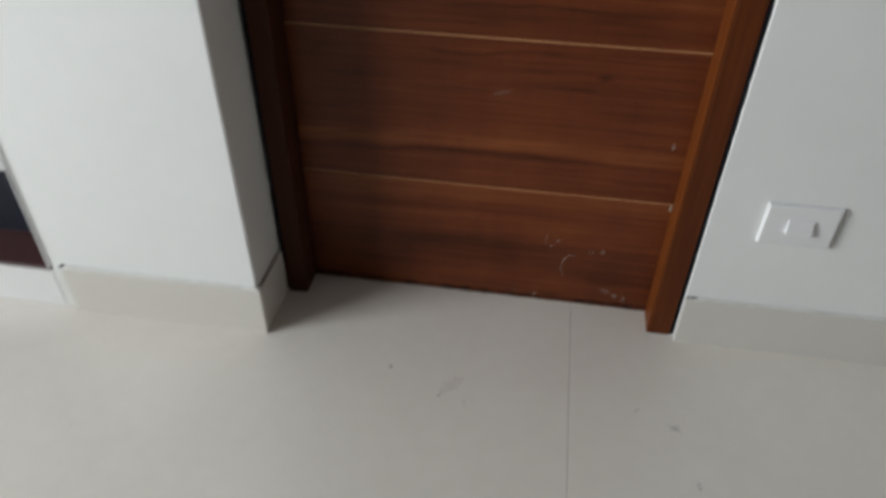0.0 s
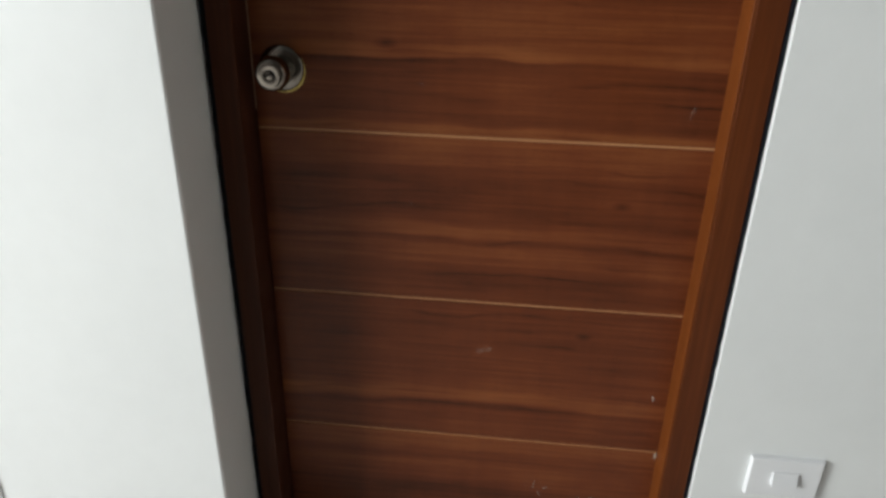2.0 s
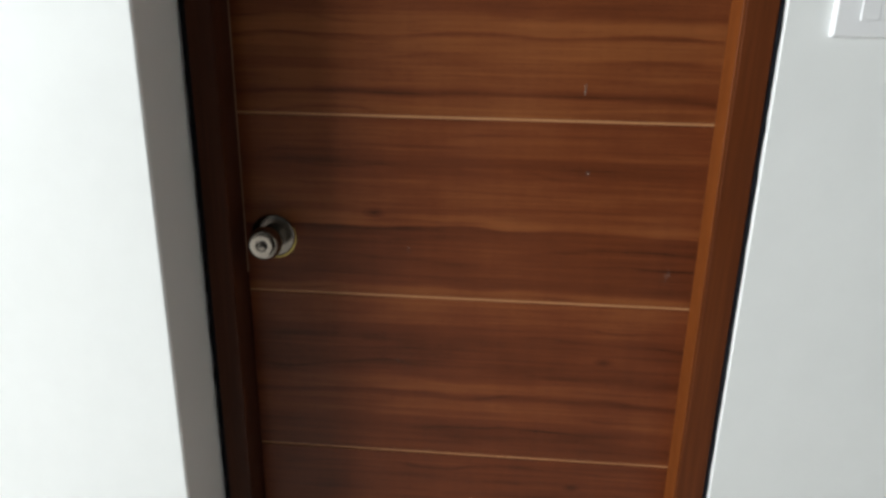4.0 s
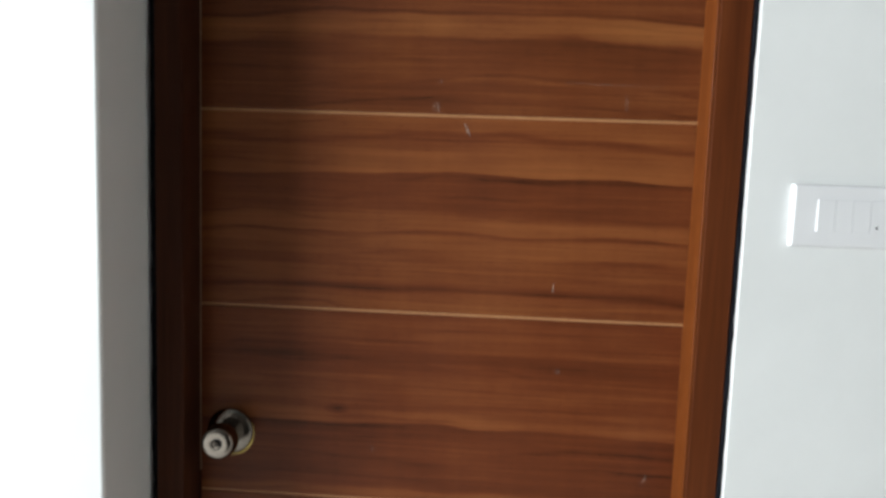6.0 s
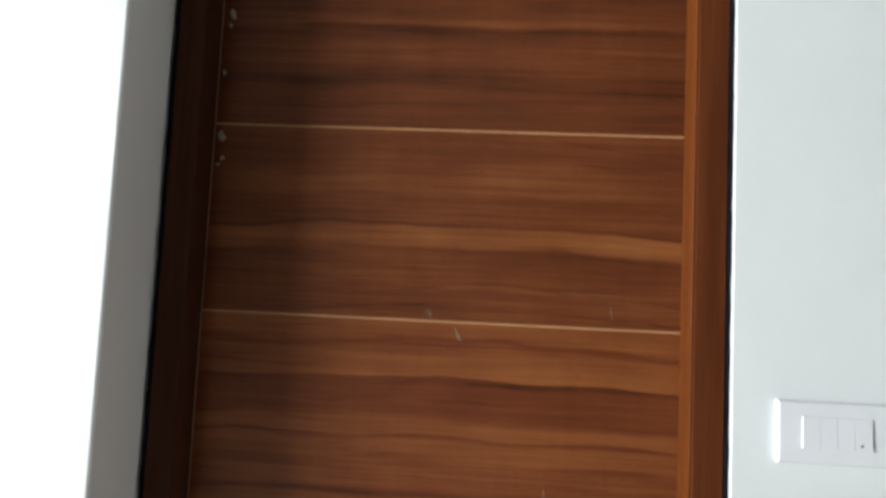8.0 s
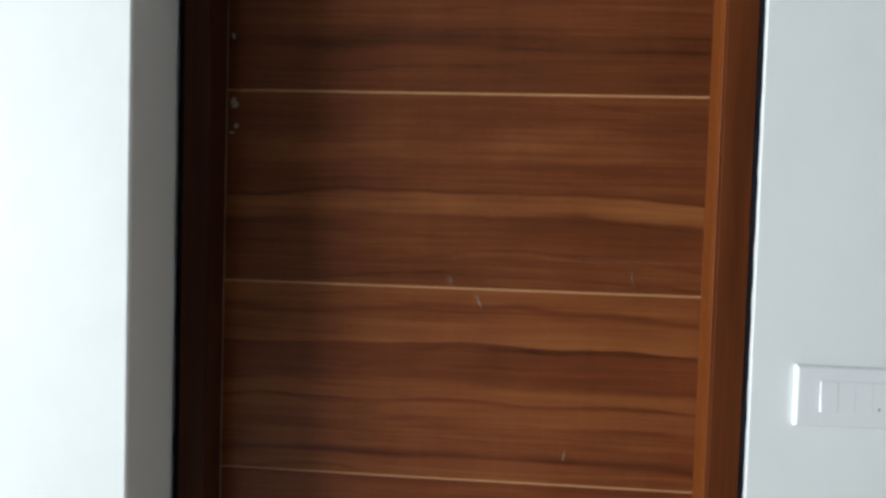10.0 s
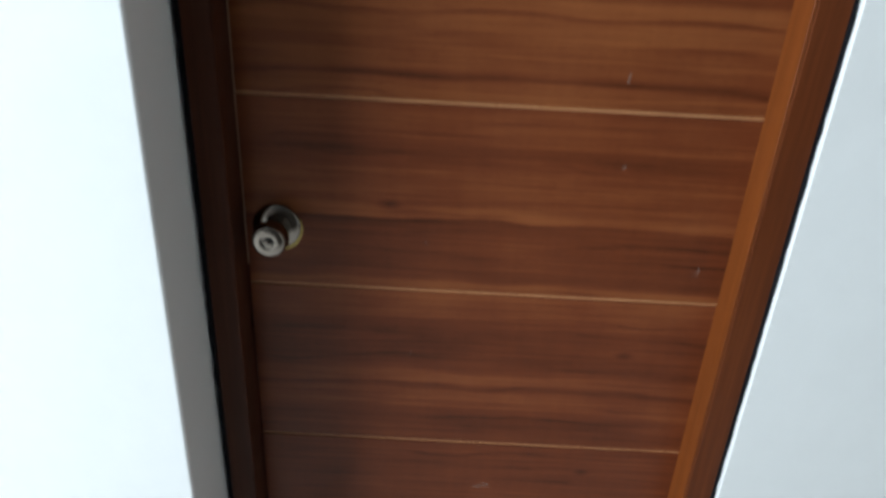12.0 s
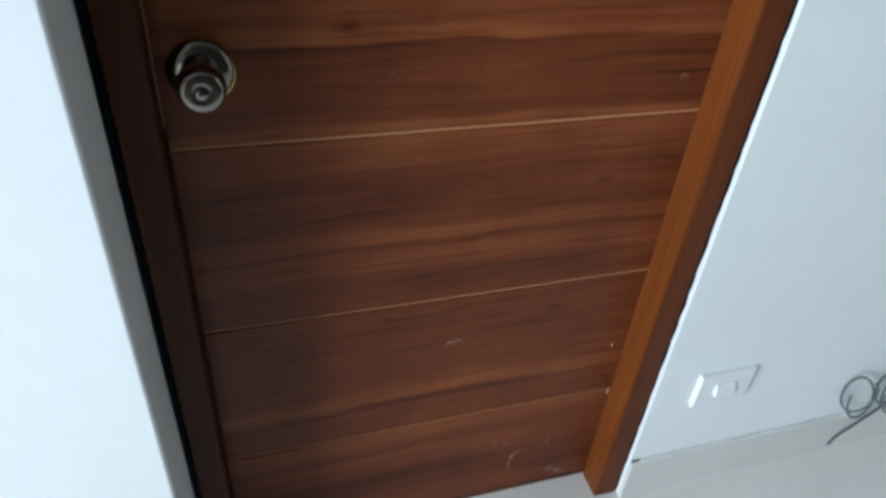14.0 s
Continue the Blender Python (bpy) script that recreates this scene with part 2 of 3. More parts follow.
def patch(u, v, wide, high, place, seed, turn=0.0, thick=0.0004):
    """A small ragged flake of wide x high metres; place(u, v, d) lays it on its surface, d metres proud."""
    rnd = random.Random(seed)
    bm = bmesh.new()
    rim_low, rim_high = [], []
    n = 16
    for k in range(n):
        a = 2 * math.pi * k / n
        r = rnd.uniform(0.6, 1.0)
        p, q = 0.5 * wide * r * math.cos(a), 0.5 * high * r * math.sin(a)
        p, q = p * math.cos(turn) - q * math.sin(turn), p * math.sin(turn) + q * math.cos(turn)
        rim_low.append(bm.verts.new(place(u + p, v + q, 0.0001)))
        rim_high.append(bm.verts.new(place(u + p, v + q, thick)))
    bm.faces.new(rim_high)
    for k in range(n):
        bm.faces.new((rim_low[k], rim_low[(k + 1) % n], rim_high[(k + 1) % n], rim_high[k]))
    return bm


def ribbon(points, wide, place, thick=0.0004):
    """A thin drawn line through (u, v) points."""
    bm = bmesh.new()
    rows = []
    for i, p in enumerate(points):
        a, b = points[max(i - 1, 0)], points[min(i + 1, len(points) - 1)]
        d = Vector((b[0] - a[0], b[1] - a[1])).normalized() * wide * (0.5 if 0 < i < len(points) - 1 else 0.25)
        rows.append([bm.verts.new(place(p[0] - d.y, p[1] + d.x, thick)), bm.verts.new(place(p[0] + d.y, p[1] - d.x, thick))])
    for one, two in zip(rows, rows[1:]):
        bm.faces.new((one[0], one[1], two[1], two[0]))
    return bm


def on_leaf(u, v, d):
    return (u, -d, v)


def on_floor(u, v, d):
    return (u, v, d)


# ---- the shell of the room ----
HIGH = 2.95
WALL_Y = -0.066      # plaster face beside the door
PIER_X, PIER_Y = -0.0530, -0.186
EDGE_X = 0.798       # plaster edge beside the right jamb
LEFT, RIGHT, BACK = -4.00, 3.3, -5.0


def arc(cx, cy, r, a0, a1, n=5):
    return [(cx + r * math.cos(radians(a0 + (a1 - a0) * k / n)), cy + r * math.sin(radians(a0 + (a1 - a0) * k / n))) for k in range(n + 1)]


INNER_X, INNER_Y = -0.45, -1.95   # corner of the unseen wall added to cut bounced light
r = 0.0016
thing("wall_north", prism([(RIGHT, WALL_Y), (RIGHT, 0.16), (EDGE_X, 0.16)] + arc(EDGE_X + r, WALL_Y + r, r, 180, 270), 0, HIGH), WALL,
      "white painted plaster wall beside the wooden door", "wall", "structure", False)
r = 0.005
thing("wall_pier", prism([(-0.500, 0.16), (-0.500, PIER_Y)] + arc(PIER_X - r, PIER_Y + r, r, 270, 360) + [(PIER_X, 0.16)], 0, HIGH), WALL,
      "white painted wall pier that stands proud of the door", "wall", "structure")
thing("wall_lintel", box((PIER_X + 0.0005, WALL_Y, 2.165), (EDGE_X - 0.0005, 0.16, HIGH)), WALL, "white plaster over the door head", "wall", "structure")
thing("wall_behind_door", box((PIER_X + 0.0005, 0.12, 0), (EDGE_X - 0.0005, 0.16, 2.165)), WALL, "plain wall that closes the doorway behind the leaf", "wall", "structure")
thing("wall_niche_side", box((LEFT, PIER_Y, 0), (-1.302, 0.16, HIGH)), WALL, "plain white wall past the built-in shelf", "wall", "structure")
thing("wall_niche_top", box((-1.302, PIER_Y, 0.92), (-0.500, 0.16, HIGH)), WALL, "plain white wall above the built-in shelf", "wall", "structure")
thing("wall_east", box((RIGHT, BACK, 0), (RIGHT + 0.15, 0.16, HIGH)), SIDE_WALL, "plain off-white painted side wall", "wall", "structure")
thing("wall_south", box((LEFT, BACK - 0.15, 0), (RIGHT, BACK, HIGH)), FAR_WALL, "plain unseen end wall, dark brown to cut bounced light", "wall", "structure")

# Unseen block, added to keep bounced light off the door's shaded side.
thing("wall_light_block", box((INNER_X, BACK, 0), (RIGHT, INNER_Y, HIGH)), FAR_WALL, "unseen dark wall added to cut the light bounced onto the door", "wall", "structure")

WIN_S, WIN_N = -3.87, -1.45


def west_wall():
    """The side wall with the opening that lets the day in."""
    bm = bmesh.new()
    x0, x1 = LEFT - 0.15, LEFT
    for lo, hi in (((x0, BACK, 0), (x1, WIN_S, HIGH)), ((x0, WIN_N, 0), (x1, 0.16, HIGH)), ((x0, WIN_S, 0), (x1, WIN_N, 0.65)), ((x0, WIN_S, 2.79), (x1, WIN_N, HIGH))):
        box(lo, hi, bm=bm)
    return thing("wall_west", bm, WALL, "plain white side wall with an open daylight window", "wall", "structure")


west_wall()
thing("ceiling", box((LEFT - 0.15, BACK - 0.15, HIGH), (RIGHT + 0.15, 0.16, HIGH + 0.12)), CEILING, "plain unseen ceiling, dark grey to cut bounced light", "ceiling", "structure")
floor = thing("floor", box((LEFT - 0.15, BACK - 0.15, -0.15), (RIGHT + 0.15, 0.16, -0.003)), GROUT,
              "pale beige polished vitrified tile floor with fine joints", "floor", "structure")

# ---- skirting ----
SK = 0.116
skirt = base("baseboard", "beige tile skirting with a ragged mortar top edge", "baseboard", kind="structure")


def skirting(x0, x1, y_wall, proud=0.010):
    return box((x0, y_wall - proud, -0.002), (x1, y_wall - 0.0003, SK), 0.0015, 1)


part("skirting_tile", skirting(-0.472, PIER_X + 0.0095, PIER_Y), SKIRT, skirt)
part("skirting_tile", box((PIER_X + 0.0003, PIER_Y + 0.0003, 0.001), (PIER_X + 0.0095, -0.062, SK), 0.0015, 1), SKIRT, skirt)
part("skirting_tile", skirting(EDGE_X - 0.0008, 2.0, WALL_Y), SKIRT, skirt)
part("skirting_tile", skirting(2.002, RIGHT - 0.001, WALL_Y), SKIRT, skirt)


def mortar_line(x0, x1, y_wall, seed):
    """The uneven bead of white cement along the skirting's top edge."""
    rnd = random.Random(seed)
    n = int((x1 - x0) / 0.012)
    pts = [(x0 + (x1 - x0) * k / n, y_wall - 0.0040 + rnd.uniform(-0.0014, 0.0014), SK - 0.0012 + rnd.uniform(-0.0010, 0.0010)) for k in range(n + 1)]
    return tube(pts, 0.0042, 6)


part("mortar_bead", mortar_line(-0.468, PIER_X + 0.004, PIER_Y, 3), CEMENT, skirt, "rough white cement bead")
part("mortar_bead", mortar_line(EDGE_X + 0.006, 1.95, WALL_Y, 4), CEMENT, skirt, "rough white cement bead")
# Solid black block in place of a shaded hole.
part("gap_shade", box((-0.480, PIER_Y - 0.0025, SK - 0.004), (-0.468, PIER_Y - 0.0003, SK + 0.003), 0.0008, 1), GAP_BLACK, skirt, "black block for the shade in a hole at the skirting's end")
part("cement_patch", box((-0.499, PIER_Y - 0.004, 0.001), (-0.4725, PIER_Y - 0.0003, 0.104), 0.002, 1), CEMENT, skirt, "rough white cement where the skirting ends")

# ---- door frame ----
JY = -0.060
frame_set = base("door_frame", "reddish brown varnished wooden door frame", "door frame", kind="structure")
GAP_W, GAP = 0.0125, 0.0080
part("jamb", box((PIER_X + GAP_W, JY, 0.0), (0.0, 0.09, 2.155), 0.002, 2), JAMB_SHADED, frame_set)
part("jamb", box((0.746, JY, 0.0), (EDGE_X - GAP, 0.09, 2.155), 0.002, 2), JAMB_LIT, frame_set, "reddish jamb in the lighter tone of its lit side")
# Strip added so the reveal's window-lit face comes out brighter.
part("lit_reveal_strip", box((0.7425, JY + 0.0015, 0.001), (0.7457, -0.0015, 2.104), 0.0006, 1), REVEAL_LIT, frame_set, "added orange-brown strip for the reveal's lit face")
part("head", box((0.0005, JY, 2.105), (0.7455, 0.09, 2.155), 0.002, 2), JAMB_SHADED, frame_set)


def gap_line(x, y, seed, size):
    """A hand-drawn black bead from the floor to the door head, for sealant and gap shadow."""
    rnd = random.Random(seed)
    pts = [(x + rnd.uniform(-0.0005, 0.0005), y + rnd.uniform(-0.0012, 0.0012), 0.002 + 2.15 * k / 120) for k in range(121)]
    return tube(pts, size, 8)


# Black beads: sealant with the gap's own shadow painted in.
part("gap_bead", gap_line(PIER_X + 0.0066, JY + 0.014, 5, 0.0070), GAP_BLACK, frame_set, "uneven black bead for sealant and gap shadow")
part("gap_bead", gap_line(EDGE_X - 0.0042, JY + 0.005, 6, 0.0040), GAP_BLACK, frame_set, "uneven black bead for sealant and gap shadow")

# ---- door leaf ----
door = base("door_1", "closed dark reddish laminate door with pale horizontal grooves", "door", kind="structure")
leaf = part("leaf", box((0.0035, 0.0021, 0.006), (0.7457, 0.038, 2.1025)), GROOVE, door, "pale raw wood in the grooves")
BANDS = [
    [(0.01, .38), (0.06, .40), (0.08, .28), (0.15, .25), (0.165, .45), (0.21, .55), (0.225, .35), (0.24, .55), (0.28, .60), (0.29, .40)],
    [(0.01, .38), (0.065, .40), (0.08, .20), (0.09, .65), (0.11, .72), (0.12, .50), (0.14, .42), (0.20, .40), (0.29, .35)],
    [(0.01, .38), (0.04, .28), (0.065, .35), (0.08, .55), (0.11, .55), (0.122, .25), (0.128, .60), (0.145, .62), (0.16, .30), (0.235, .30), (0.26, .55), (0.29, .62)],
    [(0.005, .70), (0.018, .74), (0.025, .40), (0.03, .30), (0.06, .35), (0.11, .35), (0.123, .15), (0.126, .70), (0.14, .82), (0.15, .45), (0.16, .65), (0.19, .60), (0.22, .40), (0.231, .25), (0.25, .50), (0.29, .50)],
    [(0.01, .62), (0.028, .55), (0.034, .15), (0.046, .50), (0.065, .60), (0.078, .45), (0.095, .70), (0.116, .70), (0.123, .30), (0.127, .72), (0.14, .75), (0.152, .45), (0.16, .38), (0.205, .35), (0.214, .12), (0.216, .75), (0.23, .72), (0.26, .65), (0.268, .28), (0.275, .70), (0.29, .76)],
    [(0.01, .50), (0.04, .45), (0.048, .60), (0.051, .48), (0.09, .42), (0.11, .35), (0.118, .75), (0.132, .98), (0.146, .86), (0.151, .12), (0.155, .45), (0.172, .52), (0.19, .38), (0.206, .62), (0.245, .50), (0.266, .40), (0.29, .50)],
    [(0.01, .45), (0.06, .42), (0.085, .22), (0.10, .50), (0.13, .60), (0.145, .45), (0.165, .25), (0.172, .70), (0.185, .55), (0.20, .40), (0.29, .45)],
]
GROOVES = [0.006, 0.287, 0.593, 0.898, 1.2, 1.5, 1.8, 2.1025]
KNOTS = {1: [(0.576, 0.536, 0.009)], 2: [(0.613, 0.793, 0.009)], 3: [(0.221, 1.043, 0.010)]}
# LIFT brightens boards where too little light reaches them, and dims the top one.
LIFT = [0.04, 0.05, 0.04, 0.05, 0.08, 0.03, -0.02]
CONTRAST = [0.78, 0.76, 0.72, 0.64, 0.60, 0.60, 0.62]
BROWN = [0.94, 0.94, 0.95, 0.97, 1.0, 1.06, 1.08]     # redder low, browner high: exposure's hue shift put into the wood
BOW = [0.05, 0.09, 0.03, 0.05, 0.03, 0.08, 0.03]
for i, bands in enumerate(BANDS):
    z0, z1 = GROOVES[i], GROOVES[i + 1]
    lo = z0 + (0.0018 if i else 0.0)
    hi = z1 - (0.0018 if i < 6 else 0.0)
    part("panel", box((0.0035, 0.0, lo), (0.7457, 0.0042, hi), 0.0012, 2), veneer("veneer", GROOVES[i], bands, BOW[i], KNOTS.get(i, ()), LIFT[i], CONTRAST[i], BROWN[i]), leaf)
# Edge strip: pale above 0.93 m, darker below.
part("edge_strip", box((0.0012, 0.0008, 0.93), (0.0033, 0.036, 2.1)), EDGE, door, "pale edge strip on the upper leaf")
part("edge_strip", box((0.0012, 0.0015, 0.008), (0.0033, 0.036, 0.929)), JAMB_SHADED, door, "darker edge strip on the lower leaf")

# ---- knob ----
KX, KZ = 0.0515, 0.998
rose = part("rosette", turned([(0.0003, 0.0365), (0.0035, 0.0370), (0.0065, 0.0348), (0.0095, 0.0290), (0.0105, 0.0200), (0.0106, 0.0150)], (KX, 0, KZ)), STEEL, door,
            "round brushed steel rose behind the knob", True)
part("lower_rim", turned([(0.0002, 0.0362), (0.0012, 0.0362), (0.0018, 0.0352)], (KX + 0.0022, 0, KZ - 0.0032)), BRASS, rose, "yellowed plastic edge under the rose")
knob = part("door_knob", turned([(0.0100, 0.0135), (0.020, 0.0140), (0.026, 0.0180), (0.032, 0.0240), (0.040, 0.0268), (0.050, 0.0262), (0.058, 0.0240), (0.061, 0.0215), (0.0618, 0.0190), (0.0606, 0.0100)], (KX, 0, KZ)),
            STEEL, door, "brushed steel cylindrical door knob", True)
part("lock_cylinder", turned([(0.0590, 0.0080), (0.0622, 0.0080), (0.0628, 0.0074)], (KX, 0, KZ), 32), STEEL_DARK, knob, "dark ring round the keyway", True)
part("lock_plug", turned([(0.0600, 0.0062), (0.0634, 0.0062), (0.0636, 0.0058)], (KX, 0, KZ), 32), STEEL, knob, "", True)
part("keyway", box((KX - 0.0042, -0.0642, KZ - 0.0011), (KX + 0.0042, -0.0630, KZ + 0.0011)), STEEL_DARK, knob, "black keyway slot")

# ---- marks on the leaf ----
for u, v, w, h, turn, mat, seed in ((0.361, 1.512, 0.016, 0.022, 0.2, DUST, 11), (0.366, 1.549, 0.009, 0.008, 0.0, DUST, 12), (0.397, 0.493, 0.040, 0.012, 0.25, DUST, 14),
                                    (0.279, 0.981, 0.008, 0.014, 0.4, DUST, 15), (0.717, 0.414, 0.008, 0.016, 0.1, CHALK, 16), (0.7395, 0.279, 0.006, 0.018, 0.0, CHIP, 17),
                                    (0.645, 0.050, 0.016, 0.014, 0.0, CHALK, 19), (0.672, 0.038, 0.014, 0.010, 0.5, CHALK, 20),
                                    (0.690, 0.030, 0.010, 0.008, 0.0, CHALK, 21), (0.630, 0.155, 0.012, 0.008, 0.2, CHALK, 22), (0.535, 0.172, 0.010, 0.012, 0.0, CHALK, 23),
                                    (0.500, 0.022, 0.008, 0.010, 0.0, CHALK, 25), (0.700, 0.955, 0.007, 0.018, -0.5, DUST, 26),
                                    (0.640, 1.525, 0.006, 0.030, 0.1, DUST, 27), (0.560, 1.120, 0.008, 0.012, 0.0, DUST, 28), (0.260, 0.78, 0.008, 0.008, 0.0, DUST, 29)):
    part("scuff", patch(u, v, w, h, on_leaf, seed, turn), mat, leaf)
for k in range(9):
    part("dark_patch", patch(0.045 + 0.082 * k, 0.013, 0.105, 0.020, on_leaf, 60 + k, 0.0), FOOT_DARK, leaf, "dark broken patches along the foot of the door")
part("scratch", ribbon([(0.404, 1.489), (0.409, 1.480), (0.413, 1.470)], 0.0035, on_leaf), CHALK, leaf)
part("scratch", ribbon([(0.547, 1.256), (0.547, 1.248), (0.546, 1.240)], 0.0022, on_leaf), CHALK, leaf)
part("scratch", ribbon([(0.508, 0.165), (0.512, 0.178), (0.513, 0.186)], 0.0028, on_leaf), CHALK, leaf)
part("scratch", ribbon([(0.578, 0.140), (0.563, 0.138), (0.553, 0.126), (0.549, 0.108), (0.550, 0.092), (0.556, 0.084)], 0.0028, on_leaf), CHALK, leaf)
part("scratch", ribbon([(0.600, 0.158), (0.606, 0.150), (0.615, 0.150)], 0.0022, on_leaf), CHALK, leaf)
part("scratch", ribbon([(0.524, 0.166), (0.522, 0.158), (0.526, 0.150)], 0.0022, on_leaf), CHALK, leaf)
part("scratch", ribbon([(0.652, 0.060), (0.656, 0.050), (0.654, 0.042)], 0.0026, on_leaf), CHALK, leaf)
part("scratch", ribbon([(0.664, 0.048), (0.670, 0.040), (0.672, 0.031)], 0.0024, on_leaf), CHALK, leaf)
part("scratch", ribbon([(0.690, 0.040), (0.692, 0.032), (0.691, 0.024)], 0.0022, on_leaf), CHALK, leaf)
part("scratch", ribbon([(0.455, 0.040), (0.457, 0.030), (0.455, 0.020)], 0.0024, on_leaf), CHALK, leaf)
part("scratch", ribbon([(0.700, 0.968), (0.704, 0.955), (0.698, 0.944), (0.694, 0.946)], 0.0020, on_leaf), DUST, leaf)
part("scratch", ribbon([(0.55, 1.553), (0.62, 1.551), (0.69, 1.550)], 0.0016, on_leaf), DUST, leaf)
for u, v, w, h, seed in ((0.015, 1.780, 0.014, 0.022, 31), (0.019, 1.744, 0.010, 0.008, 32), (0.012, 1.884, 0.007, 0.012, 33), (0.020, 1.980, 0.010, 0.022, 34), (0.0175, 1.962, 0.006, 0.01, 35)):
    part("paint_chip", patch(u, v, w, h, on_leaf, seed, 0.3, 0.0012), CHIP, leaf, "pale paint chip")
part("paint_chip", patch(0.011, 1.733, 0.010, 0.004, on_leaf, 36, 0.1, 0.0008), CHIP, leaf, "pale paint chip")

# ---- switches ----


def switch_plate(x0, x1, z0, z1, rockers, label, dot=None, proud=0.0):
    plate = base("switch_plate", label, "switch", ((x0 + x1) / 2, WALL_Y, (z0 + z1) / 2), "wall switches")

    def put(ob):
        ob.location = -Vector(plate.location)
        return ob

    y = WALL_Y
    bm = bmesh.new()
    rows = []
    for inset, d in ((0.0, 0.0002), (0.0, 0.0030), (0.0005, 0.0070), (0.0016, 0.0096), (0.0030, 0.0103)):
        rows.append([bm.verts.new(p) for p in ((x0 + inset, y - d, z0 + inset), (x1 - inset, y - d, z0 + inset), (x1 - inset, y - d, z1 - inset), (x0 + inset, y - d, z1 - inset))])
    for one, two in zip(rows, rows[1:]):
        for k in range(4):
            bm.faces.new((one[k], one[(k + 1) % 4], two[(k + 1) % 4], two[k]))
    bm.faces.new(rows[-1])
    bm.faces.new(rows[0])
    put(part("cover", bm, PLASTIC, plate))
    for a, b, c, d in rockers:
        bm = bmesh.new()
        lo, hi = y - 0.0122 - proud * 0.3, y - 0.0136 - proud * 1.8
        corners = [(a, y - 0.009, c), (b, y - 0.009, c), (b, y - 0.009, d), (a, y - 0.009, d)]
        s = 0.0003
        top = [(a + s, hi, c + s), (b - s, hi, c + s), (b - s, lo, d - s), (a + s, lo, d - s)]
        va, vb = [bm.verts.new(p) for p in corners], [bm.verts.new(p) for p in top]
        for k in range(4):
            bm.faces.new((va[k], va[(k + 1) % 4], vb[(k + 1) % 4], vb[k]))
        bm.faces.new(vb)
        put(part("rocker", bm, PLASTIC, plate))
    if dot:
        put(part("indicator", box((dot[0] - 0.0013, y - 0.0146, dot[1] - 0.0013), (dot[0] + 0.0013, y - 0.0120, dot[1] + 0.0013), 0.0003, 1), DOT, plate, "tiny dark indicator"))
    return plate


switch_plate(0.888, 1.014, 0.274, 0.360, [(0.928, 0.972, 0.304, 0.332)], "white plastic plate with one small rocker, low on the wall", proud=0.0035)
w = (0.9815 - 0.889) / 4
switch_plate(0.857, 1.008, 1.332, 1.417, [(0.889 + w * k, 0.889 + w * (k + 1) - 0.0001, 1.354, 1.397) for k in range(4)],
             "white plastic plate with a row of rockers beside the door", (0.967, 1.361))

# ---- cable on the wall ----


def cable_coil():
    coil = base("cable_coil", "loose coil of grey cable hanging from the wall", "cable", (1.44, WALL_Y, 0.25))
    rnd = random.Random(9)

    def loops(cx, cz, rx, rz, turns, start, lean):
        pts = []
        n = int(turns * 40)
        for k in range(n + 1):
            a = start + 2 * math.pi * turns * k / n
            grow = 1 + 0.05 * math.sin(k * 0.21) + 0.04 * (k / n)
            pts.append((cx + rx * grow * math.cos(a) + lean * math.sin(a), WALL_Y - 0.022 - 0.012 * math.sin(a * 0.5) - 0.004 * k / 40, cz + rz * grow * math.sin(a)))
        return pts

    def put(name, pts, r, mat, label=""):
        ob = part(name, tube(pts, r), mat, coil, label, True)
        ob.location = -Vector(coil.location)
        return ob

    first = loops(1.335, 0.203, 0.040, 0.060, 1.75, 2.6, -0.022)
    put("loop", first, 0.0025, CABLE)
    put("loop", loops(1.425, 0.210, 0.040, 0.060, 3.2, 1.2, -0.016), 0.0025, CABLE)
    tail = [(1.432, WALL_Y - 0.026, 0.165), (1.405, WALL_Y - 0.030, 0.148), (1.372, WALL_Y - 0.034, 0.132), (1.340, WALL_Y - 0.038, 0.116), (1.312, WALL_Y - 0.042, 0.106), (1.300, WALL_Y - 0.044, 0.096), (1.295, WALL_Y - 0.044, 0.082)]
    fine = [tuple(Vector(a).lerp(Vector(b), k / 4)) for a, b in zip(tail, tail[1:]) for k in range(4)] + [tail[-1]]
    put("tail", fine, 0.0034, CABLE)
    put("bare_end", [(1.2949, WALL_Y - 0.044, 0.0816), (1.2937, WALL_Y - 0.0435, 0.075)], 0.0022, COPPER, "dark cut end of the cable")
    put("feed", [(1.47, WALL_Y - 0.024, 0.265), (1.472, WALL_Y - 0.018, 0.272), (1.473, WALL_Y - 0.008, 0.275), (1.473, WALL_Y + 0.0, 0.275)], 0.0025, CABLE)


cable_coil()

# ---- built-in shelf beside the pier ----
shelf = base("built_in_shelf", "built-in low shelf with a white frame and a dark inside", "shelf", (-0.907, PIER_Y, 0))


def niche(name, lo, hi, mat, label="", bevel=0.0015):
    ob = part(name, box(lo, hi, bevel, 1), mat, shelf, label)
    ob.location = -Vector(shelf.location)


niche("plinth", (-1.301, PIER_Y - 0.003, 0.001), (-0.5005, 0.05, 0.100), SHELF, bevel=0)
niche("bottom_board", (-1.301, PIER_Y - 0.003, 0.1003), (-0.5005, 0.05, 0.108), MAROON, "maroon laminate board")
niche("side_panel", (-0.5065, PIER_Y - 0.004, 0.1083), (-0.5005, 0.05, 0.915), SHELF)
niche("side_panel", (-1.301, PIER_Y - 0.004, 0.1083), (-1.293, 0.05, 0.915), SHELF)
niche("shelf_board", (-1.2925, PIER_Y - 0.004, 0.345), (-0.507, -0.086, 0.362), SHELF)
niche("shelf_board", (-1.2925, PIER_Y - 0.004, 0.62), (-0.507, -0.086, 0.637), SHELF)
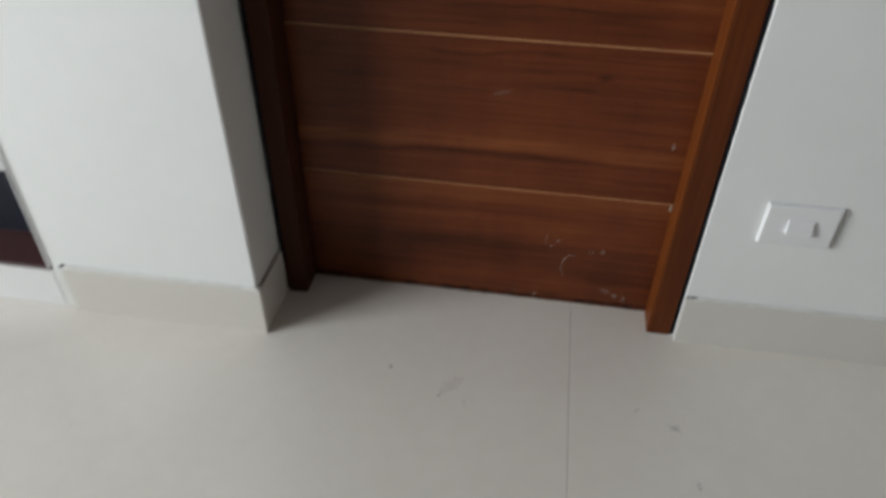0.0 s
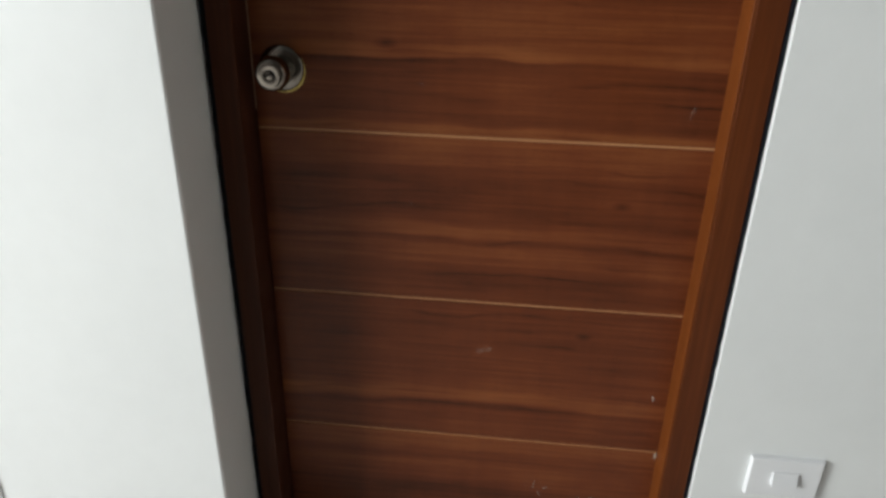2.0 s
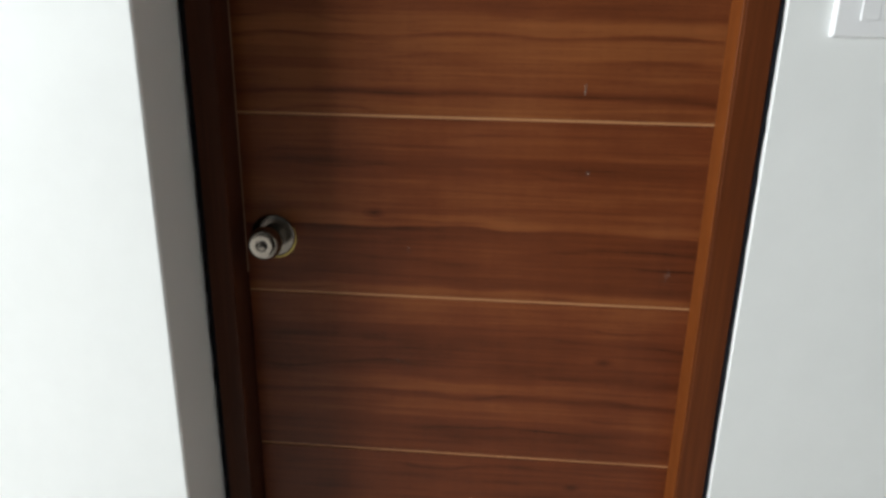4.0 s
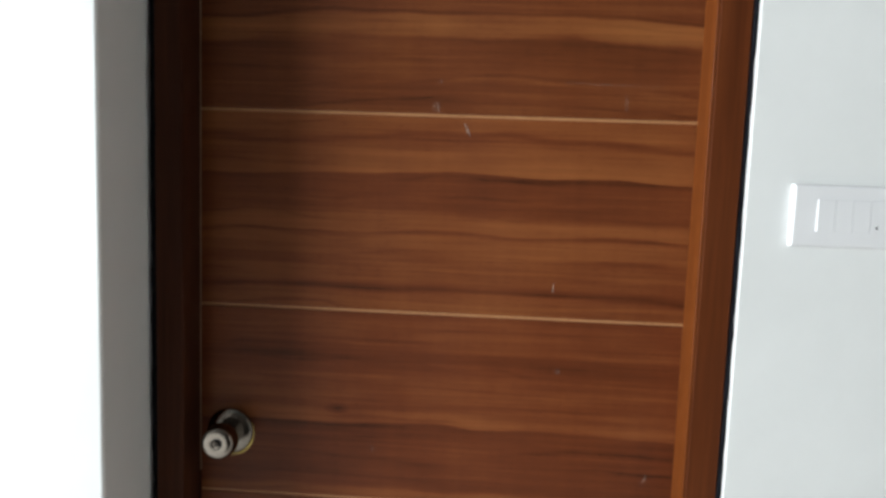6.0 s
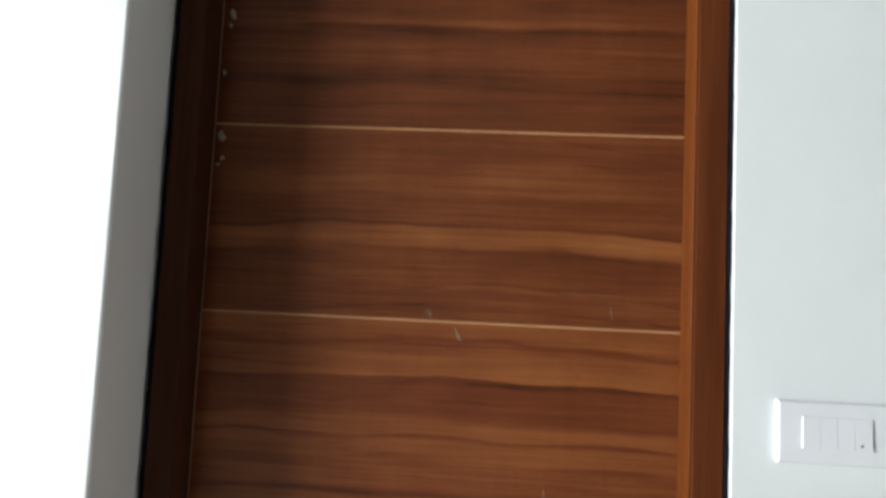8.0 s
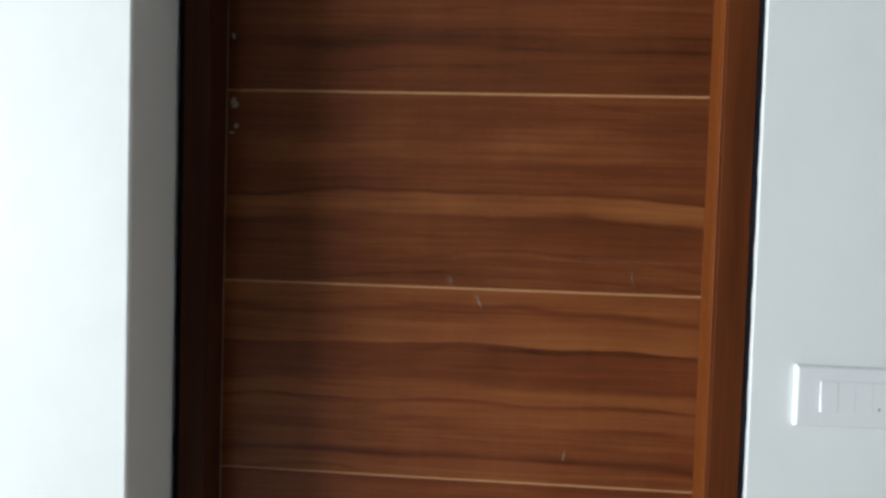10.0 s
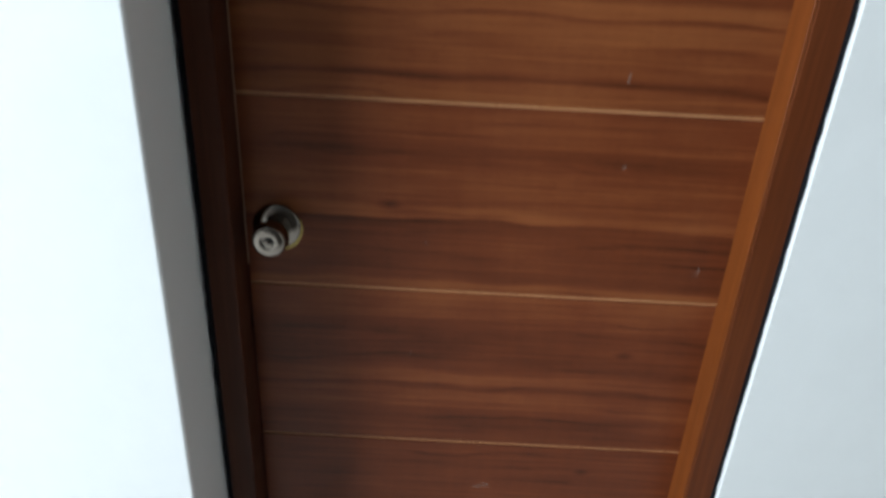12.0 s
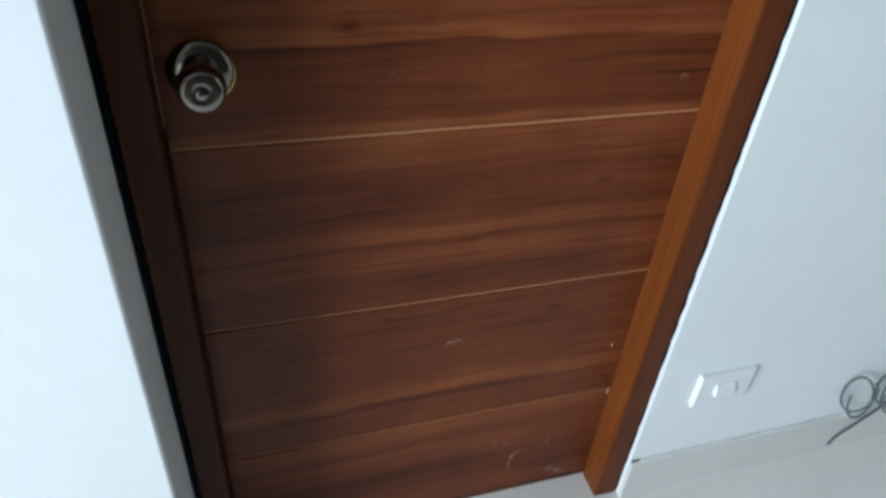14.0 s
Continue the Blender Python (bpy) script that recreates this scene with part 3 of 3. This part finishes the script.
niche("back_board", (-1.2925, -0.0857, 0.1083), (-0.507, 0.05, 0.915), NAVY, "navy back board, darkened for the shade of a deeper recess")

# ---- marks on the floor ----
for u, v, w, h, turn, mat, seed in ((0.358, -0.268, 0.075, 0.030, 0.75, FLOOR_DIRT, 41), (0.229, -0.244, 0.010, 0.010, 0.2, FLOOR_SPECK, 42),
                                    (0.776, -0.305, 0.030, 0.018, 0.4, FLOOR_DIRT, 44), (0.807, -0.423, 0.010, 0.020, 0.2, FLOOR_SPECK, 45), (0.335, -0.300, 0.012, 0.006, 0.9, FLOOR_SPECK, 46),
                                    (0.385, -0.310, 0.008, 0.022, 0.3, FLOOR_DIRT, 47), (0.71, -0.275, 0.02, 0.008, 0.8, FLOOR_DIRT, 48)):
    part("smudge", patch(u, v, w, h, on_floor, seed, turn, 0.0003), mat, floor)
part("scratch", ribbon([(0.765, -0.300), (0.780, -0.306), (0.790, -0.318)], 0.003, on_floor), FLOOR_SPECK, floor)

# white cement crumbs and dirt round the feet of the frame, and a black strip as shade of the open joint over the
# skirting
for u, v, w, h, turn, seed in ((0.741, -0.060, 0.006, 0.022, 0.2, 71), (0.762, -0.064, 0.026, 0.005, 0.0, 72), (0.785, -0.066, 0.012, 0.008, 0.3, 73), (-0.020, -0.063, 0.022, 0.006, 0.1, 75)):
    part("cement_crumb", patch(u, v, w, h, on_floor, seed, turn, 0.0008), CEMENT, floor, "white cement crumbs by the door frame")
part("gap_shade", box((EDGE_X + 0.003, WALL_Y - 0.0050, SK + 0.0010), (EDGE_X + 0.022, WALL_Y - 0.0003, SK + 0.0022), 0.0004, 1), GAP_BLACK, skirt, "black strip for the shade in an open joint over the skirting")

# ---- floor tiles ----
TW, TH, JOINT = 1.6, 0.8, 0.0009
xs = [LEFT] + [x for x in (0.583 + TW * k for k in range(-4, 6)) if LEFT < x < RIGHT] + [RIGHT]
ys = [BACK] + [y for y in (-0.75 - TH * k for k in range(14, -1, -1)) if y > BACK] + [0.12]
for xa, xb in zip(xs, xs[1:]):
    for ya, yb in zip(ys, ys[1:]):
        part("tile", box((xa + JOINT / 2, ya + JOINT / 2, -0.0029), (xb - JOINT / 2, yb - JOINT / 2, 0.0), 0.0005, 1), TILE, floor)
